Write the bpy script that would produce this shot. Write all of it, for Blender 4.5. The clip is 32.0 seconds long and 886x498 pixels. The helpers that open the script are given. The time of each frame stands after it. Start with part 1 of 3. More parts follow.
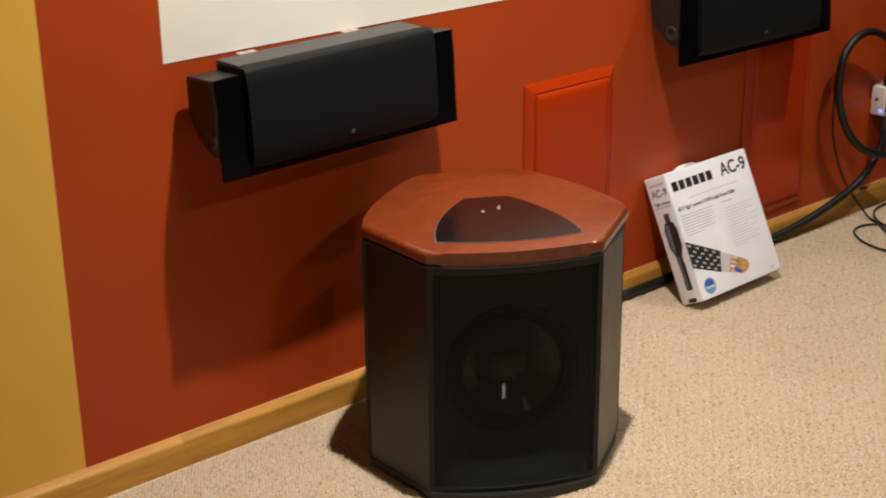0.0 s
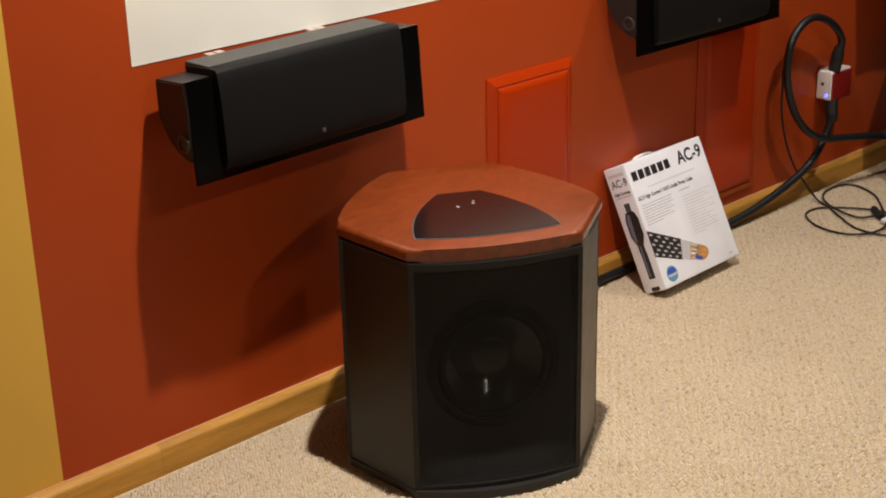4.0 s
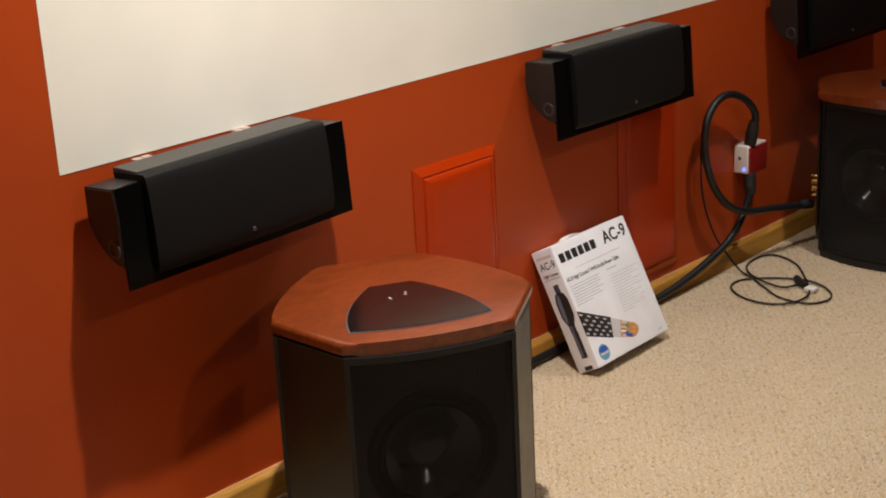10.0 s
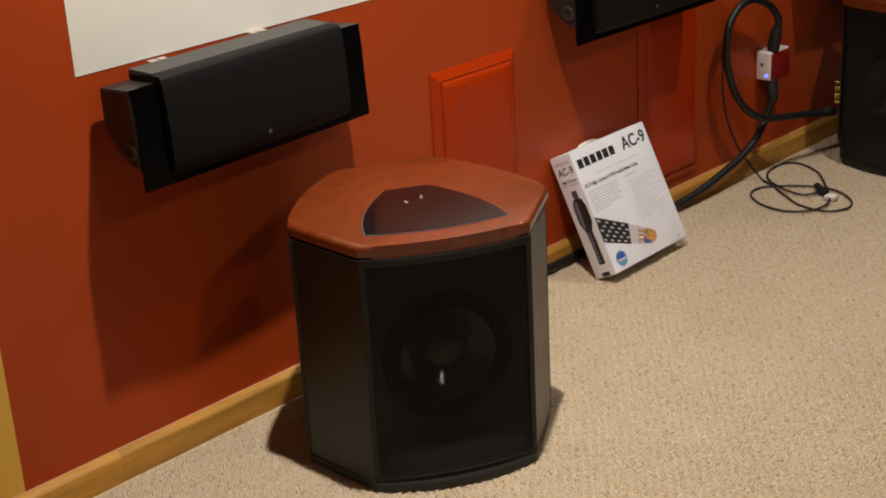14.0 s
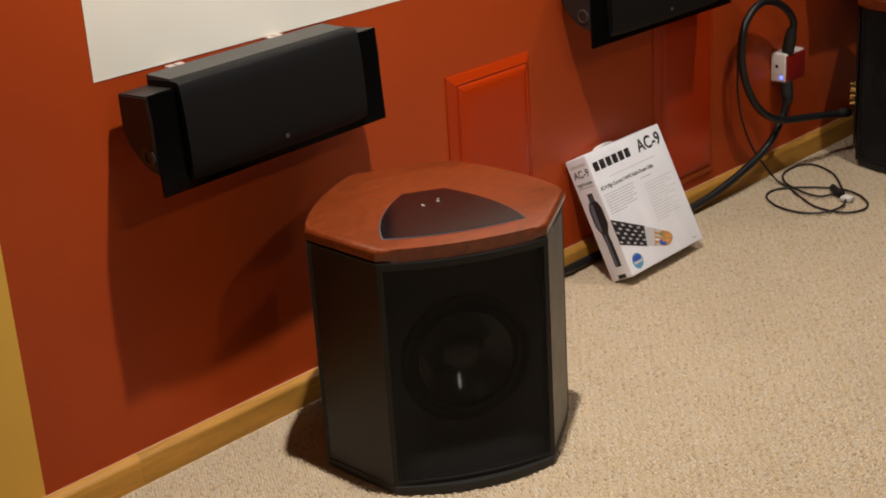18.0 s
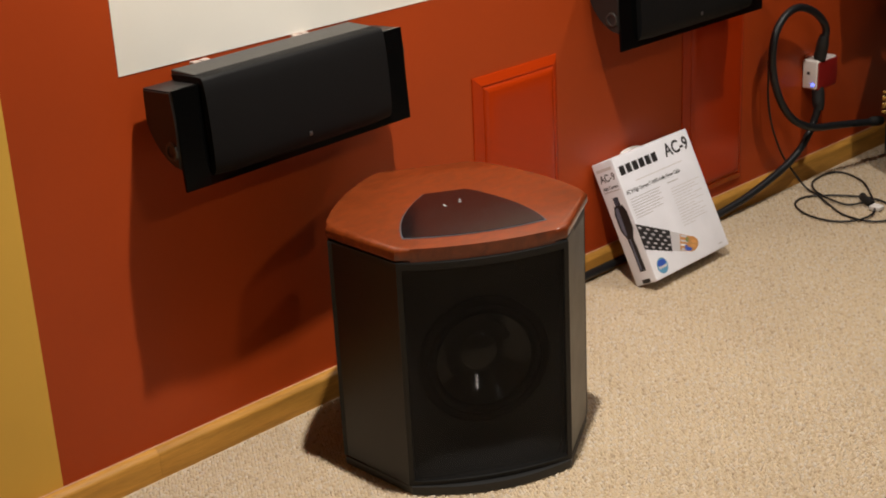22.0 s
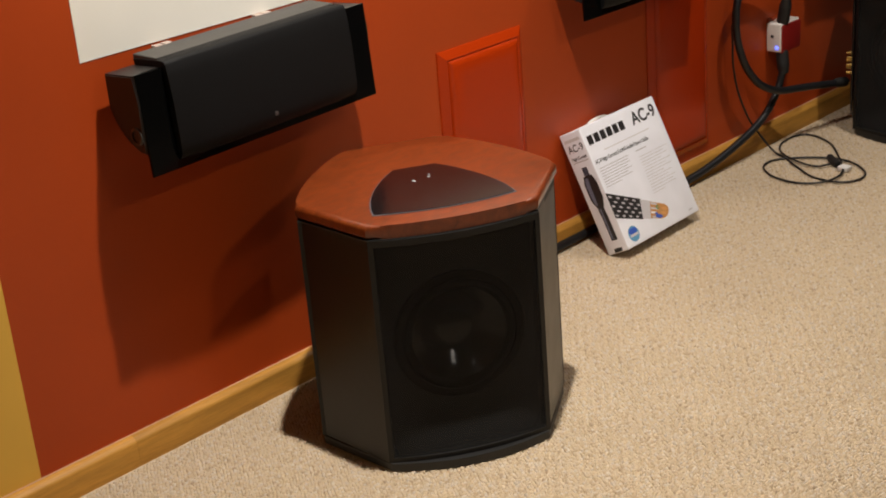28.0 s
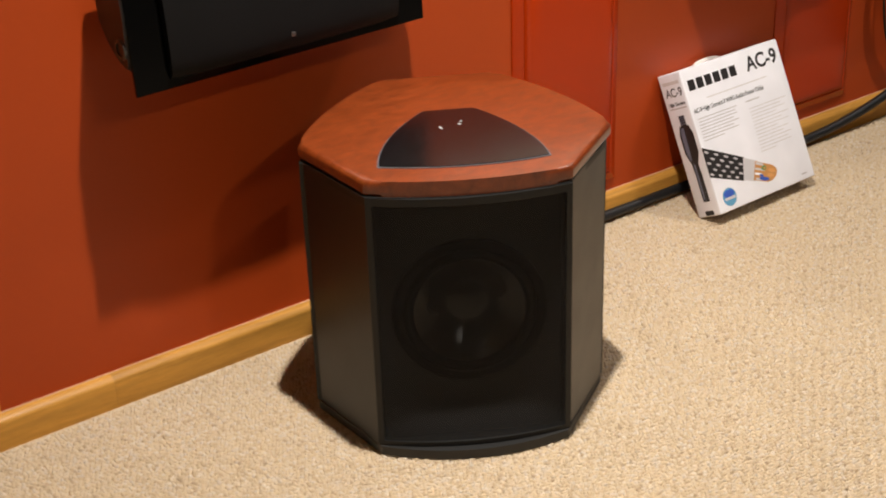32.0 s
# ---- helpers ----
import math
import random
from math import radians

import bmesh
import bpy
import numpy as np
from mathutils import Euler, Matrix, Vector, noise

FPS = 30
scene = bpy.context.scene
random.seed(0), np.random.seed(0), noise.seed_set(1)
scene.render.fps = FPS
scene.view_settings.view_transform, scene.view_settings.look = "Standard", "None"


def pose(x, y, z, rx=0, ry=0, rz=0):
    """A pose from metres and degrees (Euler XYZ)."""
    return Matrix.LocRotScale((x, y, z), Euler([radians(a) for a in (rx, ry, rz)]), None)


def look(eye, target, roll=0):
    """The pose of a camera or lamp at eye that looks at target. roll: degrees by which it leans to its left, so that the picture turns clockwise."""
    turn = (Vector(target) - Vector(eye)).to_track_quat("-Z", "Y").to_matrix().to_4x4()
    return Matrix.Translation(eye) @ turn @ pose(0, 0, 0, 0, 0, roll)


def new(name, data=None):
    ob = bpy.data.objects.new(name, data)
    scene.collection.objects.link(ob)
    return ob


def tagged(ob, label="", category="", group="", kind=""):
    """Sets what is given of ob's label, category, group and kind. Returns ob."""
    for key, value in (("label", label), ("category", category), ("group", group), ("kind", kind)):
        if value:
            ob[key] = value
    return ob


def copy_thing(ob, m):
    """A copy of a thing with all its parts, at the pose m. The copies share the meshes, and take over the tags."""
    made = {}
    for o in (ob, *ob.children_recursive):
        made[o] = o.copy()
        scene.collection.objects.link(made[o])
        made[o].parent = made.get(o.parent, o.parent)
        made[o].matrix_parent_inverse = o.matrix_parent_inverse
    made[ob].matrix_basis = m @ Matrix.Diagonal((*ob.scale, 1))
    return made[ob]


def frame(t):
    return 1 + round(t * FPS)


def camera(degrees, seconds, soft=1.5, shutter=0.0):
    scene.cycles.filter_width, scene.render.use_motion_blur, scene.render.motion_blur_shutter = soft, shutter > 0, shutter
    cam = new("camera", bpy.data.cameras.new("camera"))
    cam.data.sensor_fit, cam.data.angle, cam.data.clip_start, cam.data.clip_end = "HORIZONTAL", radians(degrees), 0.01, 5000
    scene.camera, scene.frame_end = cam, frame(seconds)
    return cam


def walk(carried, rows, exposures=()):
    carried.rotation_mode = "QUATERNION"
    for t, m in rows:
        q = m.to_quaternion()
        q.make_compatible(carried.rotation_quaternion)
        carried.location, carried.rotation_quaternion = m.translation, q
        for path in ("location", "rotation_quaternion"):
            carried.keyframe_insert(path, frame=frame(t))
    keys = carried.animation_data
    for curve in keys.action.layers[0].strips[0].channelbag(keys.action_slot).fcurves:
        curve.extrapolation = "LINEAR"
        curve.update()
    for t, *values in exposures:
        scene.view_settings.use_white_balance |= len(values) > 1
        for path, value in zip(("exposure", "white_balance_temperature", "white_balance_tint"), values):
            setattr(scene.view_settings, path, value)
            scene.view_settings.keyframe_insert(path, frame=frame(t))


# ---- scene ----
# ---- camera ----
PATH = [
    (0, (-1.4051, -2.5275, 1.5727), (-0.2027, -1.1016, 0.8508), -0.601),
    (0.5, (-1.3856, -2.5456, 1.5703), (-0.1599, -1.1305, 0.8668), -2.175),
    (1, (-1.3936, -2.5476, 1.5584), (-0.1870, -1.1321, 0.8230), -2.362),
    (1.5, (-1.3964, -2.5338, 1.5557), (-0.2075, -1.1202, 0.7887), -2.187),
    (2, (-1.3995, -2.5213, 1.5586), (-0.1806, -1.1313, 0.7956), -2.022),
    (2.5, (-1.4394, -2.4735, 1.5707), (-0.1464, -1.1437, 0.8224), -1.345),
    (3, (-1.4829, -2.4360, 1.5719), (-0.1717, -1.1185, 0.8337), -0.984),
    (3.5, (-1.4891, -2.4304, 1.5655), (-0.1971, -1.0888, 0.8369), -1.201),
    (5.5, (-1.4810, -2.4489, 1.5749), (-0.2011, -1.0929, 0.8516), -1.341),
    (6, (-1.4860, -2.4470, 1.5783), (-0.2124, -1.0769, 0.8704), -1.394),
    (6.5, (-1.4782, -2.4613, 1.5773), (-0.1957, -1.0973, 0.8738), -2.130),
    (7, (-1.4785, -2.4686, 1.5757), (-0.1926, -1.1058, 0.8763), -3.060),
    (7.5, (-1.4772, -2.4769, 1.5794), (-0.1935, -1.1020, 0.9000), -2.964),
    (8, (-1.4508, -2.5062, 1.5831), (-0.1961, -1.0975, 0.9188), -2.262),
    (8.5, (-1.4068, -2.5370, 1.5690), (-0.2002, -1.0892, 0.8997), -2.539),
    (9, (-1.4017, -2.5359, 1.5921), (-0.1187, -1.1414, 0.9523), -1.858),
    (9.5, (-1.4689, -2.4750, 1.5961), (-0.1080, -1.1431, 0.9846), -2.567),
    (10, (-1.5096, -2.4472, 1.5976), (-0.1270, -1.1449, 0.9711), -2.952),
    (10.5, (-1.5212, -2.4546, 1.5980), (-0.1189, -1.1704, 0.9780), -2.150),
    (11, (-1.5354, -2.4820, 1.5961), (-0.1489, -1.2073, 0.9231), -1.939),
    (11.5, (-1.5427, -2.4887, 1.5869), (-0.1616, -1.2204, 0.8912), -1.629),
    (12, (-1.5372, -2.4814, 1.5869), (-0.1606, -1.2097, 0.8885), -1.928),
    (12.5, (-1.5218, -2.4777, 1.5874), (-0.1622, -1.1764, 0.9105), -2.709),
    (13, (-1.5084, -2.4591, 1.5856), (-0.1601, -1.1494, 0.9023), -2.499),
    (13.5, (-1.5052, -2.4628, 1.5850), (-0.1695, -1.1576, 0.8691), -2.277),
    (14, (-1.5015, -2.4652, 1.5835), (-0.1764, -1.1622, 0.8444), -3.101),
    (14.5, (-1.4993, -2.4601, 1.5832), (-0.1640, -1.1653, 0.8481), -3.098),
    (16.5, (-1.5051, -2.4682, 1.5862), (-0.1769, -1.1583, 0.8652), -3.042),
    (17, (-1.5075, -2.4667, 1.5811), (-0.1834, -1.1545, 0.8566), -3.391),
    (17.5, (-1.5103, -2.4683, 1.5860), (-0.1950, -1.1486, 0.8593), -3.680),
    (18, (-1.5124, -2.4638, 1.5862), (-0.1981, -1.1469, 0.8524), -3.571),
    (18.5, (-1.5097, -2.4665, 1.5936), (-0.2001, -1.1361, 0.8760), -3.463),
    (19, (-1.5074, -2.4684, 1.5903), (-0.1991, -1.1405, 0.8657), -3.485),
    (19.5, (-1.5035, -2.4616, 1.5873), (-0.1917, -1.1385, 0.8602), -3.192),
    (20, (-1.4997, -2.4529, 1.5844), (-0.1978, -1.1150, 0.8668), -3.437),
    (20.5, (-1.4955, -2.4598, 1.5836), (-0.1974, -1.1241, 0.8549), -3.271),
    (21, (-1.4984, -2.4623, 1.5833), (-0.2132, -1.1148, 0.8536), -3.821),
    (21.5, (-1.5075, -2.4620, 1.5863), (-0.2203, -1.1230, 0.8446), -3.231),
    (22, (-1.4899, -2.4858, 1.5821), (-0.2092, -1.1338, 0.8526), -2.937),
    (22.5, (-1.4496, -2.5290, 1.5657), (-0.2111, -1.1401, 0.8328), -2.582),
    (23, (-1.4267, -2.5553, 1.5716), (-0.1857, -1.1515, 0.8724), -3.578),
    (23.5, (-1.4261, -2.5586, 1.5726), (-0.1720, -1.1618, 0.8826), -3.577),
    (24, (-1.4218, -2.5605, 1.5738), (-0.1831, -1.1527, 0.8784), -3.522),
    (24.5, (-1.4287, -2.5668, 1.5740), (-0.2000, -1.1516, 0.8758), -3.408),
    (25, (-1.4312, -2.5668, 1.5660), (-0.2200, -1.1428, 0.8553), -3.994),
    (25.5, (-1.4141, -2.5661, 1.5656), (-0.2025, -1.1531, 0.8339), -5.181),
    (26, (-1.4344, -2.5413, 1.5685), (-0.1832, -1.1638, 0.8357), -4.642),
    (26.5, (-1.4671, -2.5053, 1.5724), (-0.1935, -1.1593, 0.8199), -5.824),
    (28.5, (-1.4865, -2.4808, 1.5704), (-0.1831, -1.1667, 0.8124), -4.492),
    (29, (-1.4465, -2.4998, 1.5656), (-0.1978, -1.1363, 0.8030), -4.243),
    (29.5, (-1.3924, -2.5309, 1.5565), (-0.1847, -1.1368, 0.7832), -4.528),
    (30, (-1.3470, -2.5009, 1.5583), (-0.1278, -1.1308, 0.7605), -4.756),
    (30.5, (-1.2877, -2.3758, 1.5631), (-0.0047, -1.0734, 0.7522), -3.819),
    (31, (-1.2418, -2.3080, 1.5601), (0.0153, -1.0138, 0.6972), -4.438),
    (31.5, (-1.1022, -2.3192, 1.5499), (0.0302, -0.9251, 0.6699), -4.071),
    (32, (-0.9375, -2.3778, 1.5398), (0.1108, -0.9318, 0.6398), -1.998),
]
cam = camera(33.627, 32.0, soft=1.9, shutter=0.5)
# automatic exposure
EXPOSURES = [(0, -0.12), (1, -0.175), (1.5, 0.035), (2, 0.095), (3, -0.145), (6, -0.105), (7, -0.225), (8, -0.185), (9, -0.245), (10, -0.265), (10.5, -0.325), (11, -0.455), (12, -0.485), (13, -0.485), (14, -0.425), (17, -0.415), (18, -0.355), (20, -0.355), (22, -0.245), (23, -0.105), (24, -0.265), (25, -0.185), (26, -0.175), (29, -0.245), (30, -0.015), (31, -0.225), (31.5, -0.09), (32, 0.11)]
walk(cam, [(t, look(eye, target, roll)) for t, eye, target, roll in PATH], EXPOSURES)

# ---- light: a closed basement room, lit by warm ceiling downlights and an added fill ----
world = bpy.data.worlds.new("world")
scene.world = world
world.use_nodes = True
world.node_tree.nodes["Background"].inputs["Color"].default_value = (0.9, 0.8, 0.7, 1)
world.node_tree.nodes["Background"].inputs["Strength"].default_value = 0.01
CEILING = 2.75
WARM = (1.0, 0.92, 0.82)


def downlight(x, y, watts, size=0.06, beam=110, aim=None):
    """A recessed ceiling lamp; aim tips an adjustable one towards a point."""
    data = bpy.data.lights.new("downlight", "AREA")
    data.shape, data.size, data.energy, data.color = "DISK", size, watts, WARM
    data.spread = radians(beam)
    ob = new("downlight", data)
    ob.matrix_world = look((x, y, CEILING - 0.02), aim) if aim else pose(x, y, CEILING - 0.01)
    return ob


# a row that washes the screen wall, then a lamp over the back of the room
downlight(0.39, -0.735, 38.0, 0.06, 110)
downlight(2.27, -0.955, 16.0, 0.06, 110)
downlight(0.68, -3.10, 3.7, 0.16, 64, (1.10, 0.0, 0.80))
# unseen fill lamp, added behind the camera where its shadows stay hidden
downlight(-1.90, -3.20, 4.5, 0.09, 124)


# ---- materials ----
def rgba(c):
    return (c[0], c[1], c[2], 1.0)


class Mat:
    """A node material with a Principled shader and a few chained helpers."""

    def __init__(self, name, color, rough=0.5, metal=0.0, spec=0.5, coat=0.0):
        self.m = bpy.data.materials.new(name)
        self.m.use_nodes = True
        self.t = self.m.node_tree
        self.b = self.t.nodes["Principled BSDF"]
        self.b.inputs["Base Color"].default_value = rgba(color)
        self.b.inputs["Roughness"].default_value = rough
        self.b.inputs["Metallic"].default_value = metal
        self.b.inputs["Specular IOR Level"].default_value = spec
        self.b.inputs["Coat Weight"].default_value = coat
        self.b.inputs["Coat Roughness"].default_value = 0.19
        self.normal = None

    def node(self, kind, **values):
        n = self.t.nodes.new(kind)
        for k, v in values.items():
            n.inputs[k].default_value = v
        return n

    def link(self, a, b):
        self.t.links.new(a, b)

    def coords(self, scale=(1, 1, 1), rot=(0, 0, 0)):
        c = self.node("ShaderNodeTexCoord")
        mp = self.node("ShaderNodeMapping")
        mp.inputs["Scale"].default_value = scale
        mp.inputs["Rotation"].default_value = rot
        self.link(c.outputs["Object"], mp.inputs["Vector"])
        return mp.outputs["Vector"]

    def noise(self, scale, detail=4.0, stretch=(1, 1, 1), rough=0.55, rot=(0, 0, 0), distortion=0.0):
        n = self.node("ShaderNodeTexNoise", Scale=scale, Detail=detail, Roughness=rough, Distortion=distortion)
        self.link(self.coords(stretch, rot), n.inputs["Vector"])
        return n.outputs["Fac"]

    def ramp(self, fac, stops):
        r = self.node("ShaderNodeValToRGB")
        e = r.color_ramp.elements
        while len(e) < len(stops):
            e.new(0.5)
        for el, (p, c) in zip(e, stops):
            el.position, el.color = p, rgba(c)
        self.link(fac, r.inputs["Fac"])
        return r.outputs["Color"]

    def color(self, out):
        self.link(out, self.b.inputs["Base Color"])
        return self

    def mix(self, a, b, fac, mode="MULTIPLY"):
        n = self.t.nodes.new("ShaderNodeMix")
        n.data_type, n.blend_type = "RGBA", mode
        ins = [s for s in n.inputs if s.type == "RGBA"]
        facs = [s for s in n.inputs if s.type == "VALUE"]
        if isinstance(fac, float):
            facs[0].default_value = fac
        else:
            self.link(fac, facs[0])
        self.link(a, ins[0])
        self.link(b, ins[1])
        return [s for s in n.outputs if s.type == "RGBA"][0]

    def bump(self, out, strength, distance):
        n = self.node("ShaderNodeBump", Strength=strength, Distance=distance)
        self.link(out, n.inputs["Height"])
        if self.normal:
            self.link(self.normal, n.inputs["Normal"])
        self.normal = n.outputs["Normal"]
        self.link(self.normal, self.b.inputs["Normal"])
        return self

    def rough(self, fac, low, high):
        n = self.node("ShaderNodeMapRange")
        n.inputs["To Min"].default_value, n.inputs["To Max"].default_value = low, high
        self.link(fac, n.inputs["Value"])
        self.link(n.outputs["Result"], self.b.inputs["Roughness"])
        return self


def shade(c, k):
    return tuple(v * k for v in c)


def wall_paint(name, c, rough=0.42, spec=0.28):
    m = Mat(name, c, rough, spec=spec)
    big, fine = m.noise(1.7, 3), m.noise(260, 3)
    m.color(m.ramp(big, [(0.3, shade(c, 0.93)), (0.7, shade(c, 1.06))]))
    m.rough(m.noise(6, 4), rough - 0.05, rough + 0.08)
    m.bump(m.noise(38, 3), 0.10, 0.002)
    return m.bump(fine, 0.16, 0.0012).m


def wood(name, c, grain=(1, 14, 14), rough=0.35, coat=0.15, contrast=0.22, scale=4.0, spec=0.45, board=0.0):
    m = Mat(name, c, rough, coat=coat, spec=spec)
    a = m.noise(scale, 6, grain, 0.6, distortion=0.6)
    b = m.noise(scale * 9, 3, grain, 0.5)
    base = m.ramp(a, [(0.25, shade(c, 1 - contrast)), (0.52, c), (0.8, shade(c, 1 + contrast))])
    streak = m.ramp(b, [(0.35, (0.80, 0.76, 0.72)), (0.62, (1.0, 1.0, 1.0))])
    lot = m.node("ShaderNodeObjectInfo")
    tone = m.ramp(lot.outputs["Random"], [(0.0, (0.80, 0.79, 0.78)), (1.0, (1.0, 1.0, 1.0))])
    m.color(m.mix(m.mix(base, streak, 0.6), tone, board))
    m.rough(a, rough - 0.06, rough + 0.08)
    return m.bump(b, 0.08, 0.0008).m


def satin(name, c, rough=0.4, fine=420, strength=0.12, spec=0.5, coat=0.0, metal=0.0):
    m = Mat(name, c, rough, spec=spec, coat=coat, metal=metal)
    n = m.noise(3.0, 4)
    m.color(m.ramp(n, [(0.3, shade(c, 0.85)), (0.7, shade(c, 1.15))]))
    m.rough(m.noise(14, 4), max(0.02, rough - 0.05), rough + 0.07)
    return m.bump(m.noise(fine, 2), strength, 0.0006).m


RED = (0.425, 0.058, 0.0095)
M_RED = wall_paint("red_wall_paint", RED, 0.40)
M_YELLOW = wall_paint("yellow_wall_paint", (0.76, 0.45, 0.076), 0.5)
M_BEIGE = wall_paint("brown_wall_paint", (0.14, 0.09, 0.06), 0.6)
M_CEIL = wall_paint("taupe_ceiling_paint", (0.15, 0.13, 0.11), 0.8)
M_PANEL = wall_paint("glossy_red_panel_paint", (0.415, 0.033, 0.0020), 0.20, 0.32)
M_SCREEN = wall_paint("matte_screen_white", (0.87, 0.845, 0.775), 0.75)
M_OAK = wood("oak_baseboard", (0.57, 0.285, 0.052), (1.2, 16, 16), 0.5, 0.03, 0.34, 3.0, 0.28, 1.0)
M_CHERRY = wood("cherry_veneer", (0.182, 0.034, 0.0060), (1.0, 2.2, 1.0), 0.40, 0.8, 0.42, 30.0, 0.30)
M_CHARCOAL = satin("charcoal_side_panel", (0.0105, 0.0097, 0.0083), 0.34, 700, 0.02, 0.32)
M_FRAME = satin("dark_grille_frame", (0.008, 0.008, 0.008), 0.5, 500, 0.1, 0.35)
M_PLINTH = satin("black_plinth", (0.010, 0.010, 0.010), 0.5)
M_GLOSS = satin("piano_black", (0.0025, 0.0025, 0.0025), 0.07, 200, 0.01, 0.14)
M_HOUSING = satin("black_housing", (0.021, 0.019, 0.018), 0.38, 800, 0.25, 0.35)
M_SMOKED = satin("smoked_plate", (0.0045, 0.0035, 0.0040), 0.21, 200, 0.01, 0.85)
M_RIM = satin("blue_grey_rim", (0.07, 0.08, 0.10), 0.35)
M_MARK = satin("pale_marks", (0.42, 0.42, 0.42), 0.4)
M_CONE = satin("dark_gloss_cone", (0.002, 0.002, 0.0022), 0.15, 60, 0.002, 1.0)
M_BASKET = satin("black_driver_rim", (0.004, 0.004, 0.004), 0.6, 500, 0.1, 0.2)
M_RUBBER = satin("black_rubber", (0.012, 0.012, 0.012), 0.55)
M_GOLD = satin("gold_plating", (0.75, 0.50, 0.16), 0.25, 300, 0.02, 0.5, 0.0, 1.0)
M_SILVER = satin("silver_badge", (0.26, 0.25, 0.25), 0.4, 300, 0.02, 0.5, 0.0, 1.0)
M_TAB = satin("pale_plastic", (0.42, 0.33, 0.29), 0.5)
M_CAP = satin("dark_grey_satin", (0.040, 0.037, 0.034), 0.36, 700, 0.15)
M_WHITE = satin("white_plastic", (0.78, 0.75, 0.72), 0.4)
M_CAULK = satin("pale_caulk", (0.66, 0.40, 0.28), 0.6)
M_ADAPTER_RED = satin("red_plastic", (0.24, 0.012, 0.010), 0.35)
M_CARTON = satin("white_carton", (0.81, 0.815, 0.88), 0.45, 160, 0.06)
M_INK = satin("black_ink", (0.018, 0.017, 0.018), 0.45)
M_GREY_INK = satin("grey_ink", (0.50, 0.48, 0.49), 0.5)
M_PALE_INK = satin("pale_grey_ink", (0.64, 0.62, 0.63), 0.5)
M_COPPER = satin("copper_ink", (0.50, 0.24, 0.08), 0.45)
M_ORANGE = satin("orange_ink", (0.62, 0.30, 0.10), 0.45)
M_BLUE = satin("blue_ink", (0.035, 0.09, 0.42), 0.45)
M_CYAN = satin("light_blue_ink", (0.11, 0.30, 0.47), 0.45)
M_GREEN = satin("green_ink", (0.06, 0.22, 0.07), 0.45)
M_SHEEN = satin("blue_grey_ink", (0.15, 0.17, 0.24), 0.4)
M_SLEEVE = satin("pale_sleeve_ink", (0.55, 0.53, 0.55), 0.45)
M_CABLE = satin("black_braided_cable", (0.009, 0.010, 0.012), 0.42, 900, 0.5)
M_THIN = satin("black_thin_cable", (0.012, 0.012, 0.012), 0.4)


def cloth(name, c, clear):
    m = Mat(name, c, 0.9, spec=0.12)
    m.bump(m.noise(900, 2), 0.15, 0.0006)
    out = m.t.nodes["Material Output"]
    tr, mx = m.node("ShaderNodeBsdfTransparent"), m.node("ShaderNodeMixShader")
    mx.inputs[0].default_value = clear
    m.link(m.b.outputs[0], mx.inputs[1])
    m.link(tr.outputs[0], mx.inputs[2])
    m.link(mx.outputs[0], out.inputs["Surface"])
    return m.m


M_CLOTH = cloth("black_grille_cloth", (0.0200, 0.0193, 0.0188), 0.31)
M_GRILLE = satin("black_speaker_cloth", (0.0052, 0.0051, 0.0055), 0.58, 1100, 0.5, 0.18)


def glow(name, c, power):
    m = Mat(name, c, 0.4)
    m.b.inputs["Emission Color"].default_value = rgba(c)
    m.b.inputs["Emission Strength"].default_value = power
    return m.m


M_LED = glow("blue_led", (0.12, 0.16, 1.0), 3.0)


def carpet(name, islands):
    m = Mat(name, (0.5, 0.4, 0.3), 0.95, spec=0.1)
    stops = [(0.0, (0.61, 0.47, 0.345)), (0.035, (0.71, 0.55, 0.395)), (0.14, (0.79, 0.62, 0.435)), (0.34, (0.85, 0.68, 0.50)), (0.56, (0.85, 0.70, 0.55)), (0.76, (0.87, 0.69, 0.485)), (0.90, (0.83, 0.71, 0.61)), (1.0, (0.93, 0.81, 0.68))]
    if islands:
        g = m.node("ShaderNodeNewGeometry")
        col = m.ramp(g.outputs["Random Per Island"], stops)
    else:
        v = m.node("ShaderNodeTexVoronoi", Scale=125.0)
        m.link(m.coords(), v.inputs["Vector"])
        sep = m.node("ShaderNodeSeparateColor")
        m.link(v.outputs["Color"], sep.inputs["Color"])
        col = m.ramp(sep.outputs["Red"], stops)
        m.bump(v.outputs["Distance"], -0.9, 0.004)
    wear = m.ramp(m.noise(2.2, 4), [(0.3, (0.625, 0.625, 0.597)), (0.7, (0.690, 0.694, 0.666))])
    m.color(m.mix(col, wear, 1.0))
    return m.bump(m.noise(650, 2), 0.5, 0.0015).m


M_CARPET = carpet("berber_carpet", False)
M_LOOPS = carpet("berber_loops", True)


# ---- mesh helpers ----
def mesh_of(name, bm, material, smooth=None):
    bmesh.ops.recalc_face_normals(bm, faces=bm.faces)
    me = bpy.data.meshes.new(name)
    bm.to_mesh(me)
    bm.free()
    me.materials.append(material)
    if smooth:
        me.polygons.foreach_set("use_smooth", [True] * len(me.polygons))
        me.set_sharp_from_angle(angle=radians(smooth))
    return me


def part(name, bm, material, parent, label="", smooth=None):
    ob = new(name, mesh_of(name, bm, material, smooth))
    ob.parent = parent
    return tagged(ob, label)


def structure(name, bm, material, label, category, smooth=None):
    ob = new(name, mesh_of(name, bm, material, smooth))
    return tagged(ob, label, category, kind="structure")


def thing(name, label, category, m=None, group=""):
    ob = new(name)
    ob.empty_display_size = 0.1
    if m is not None:
        ob.matrix_world = m
    return tagged(ob, label, category, group)


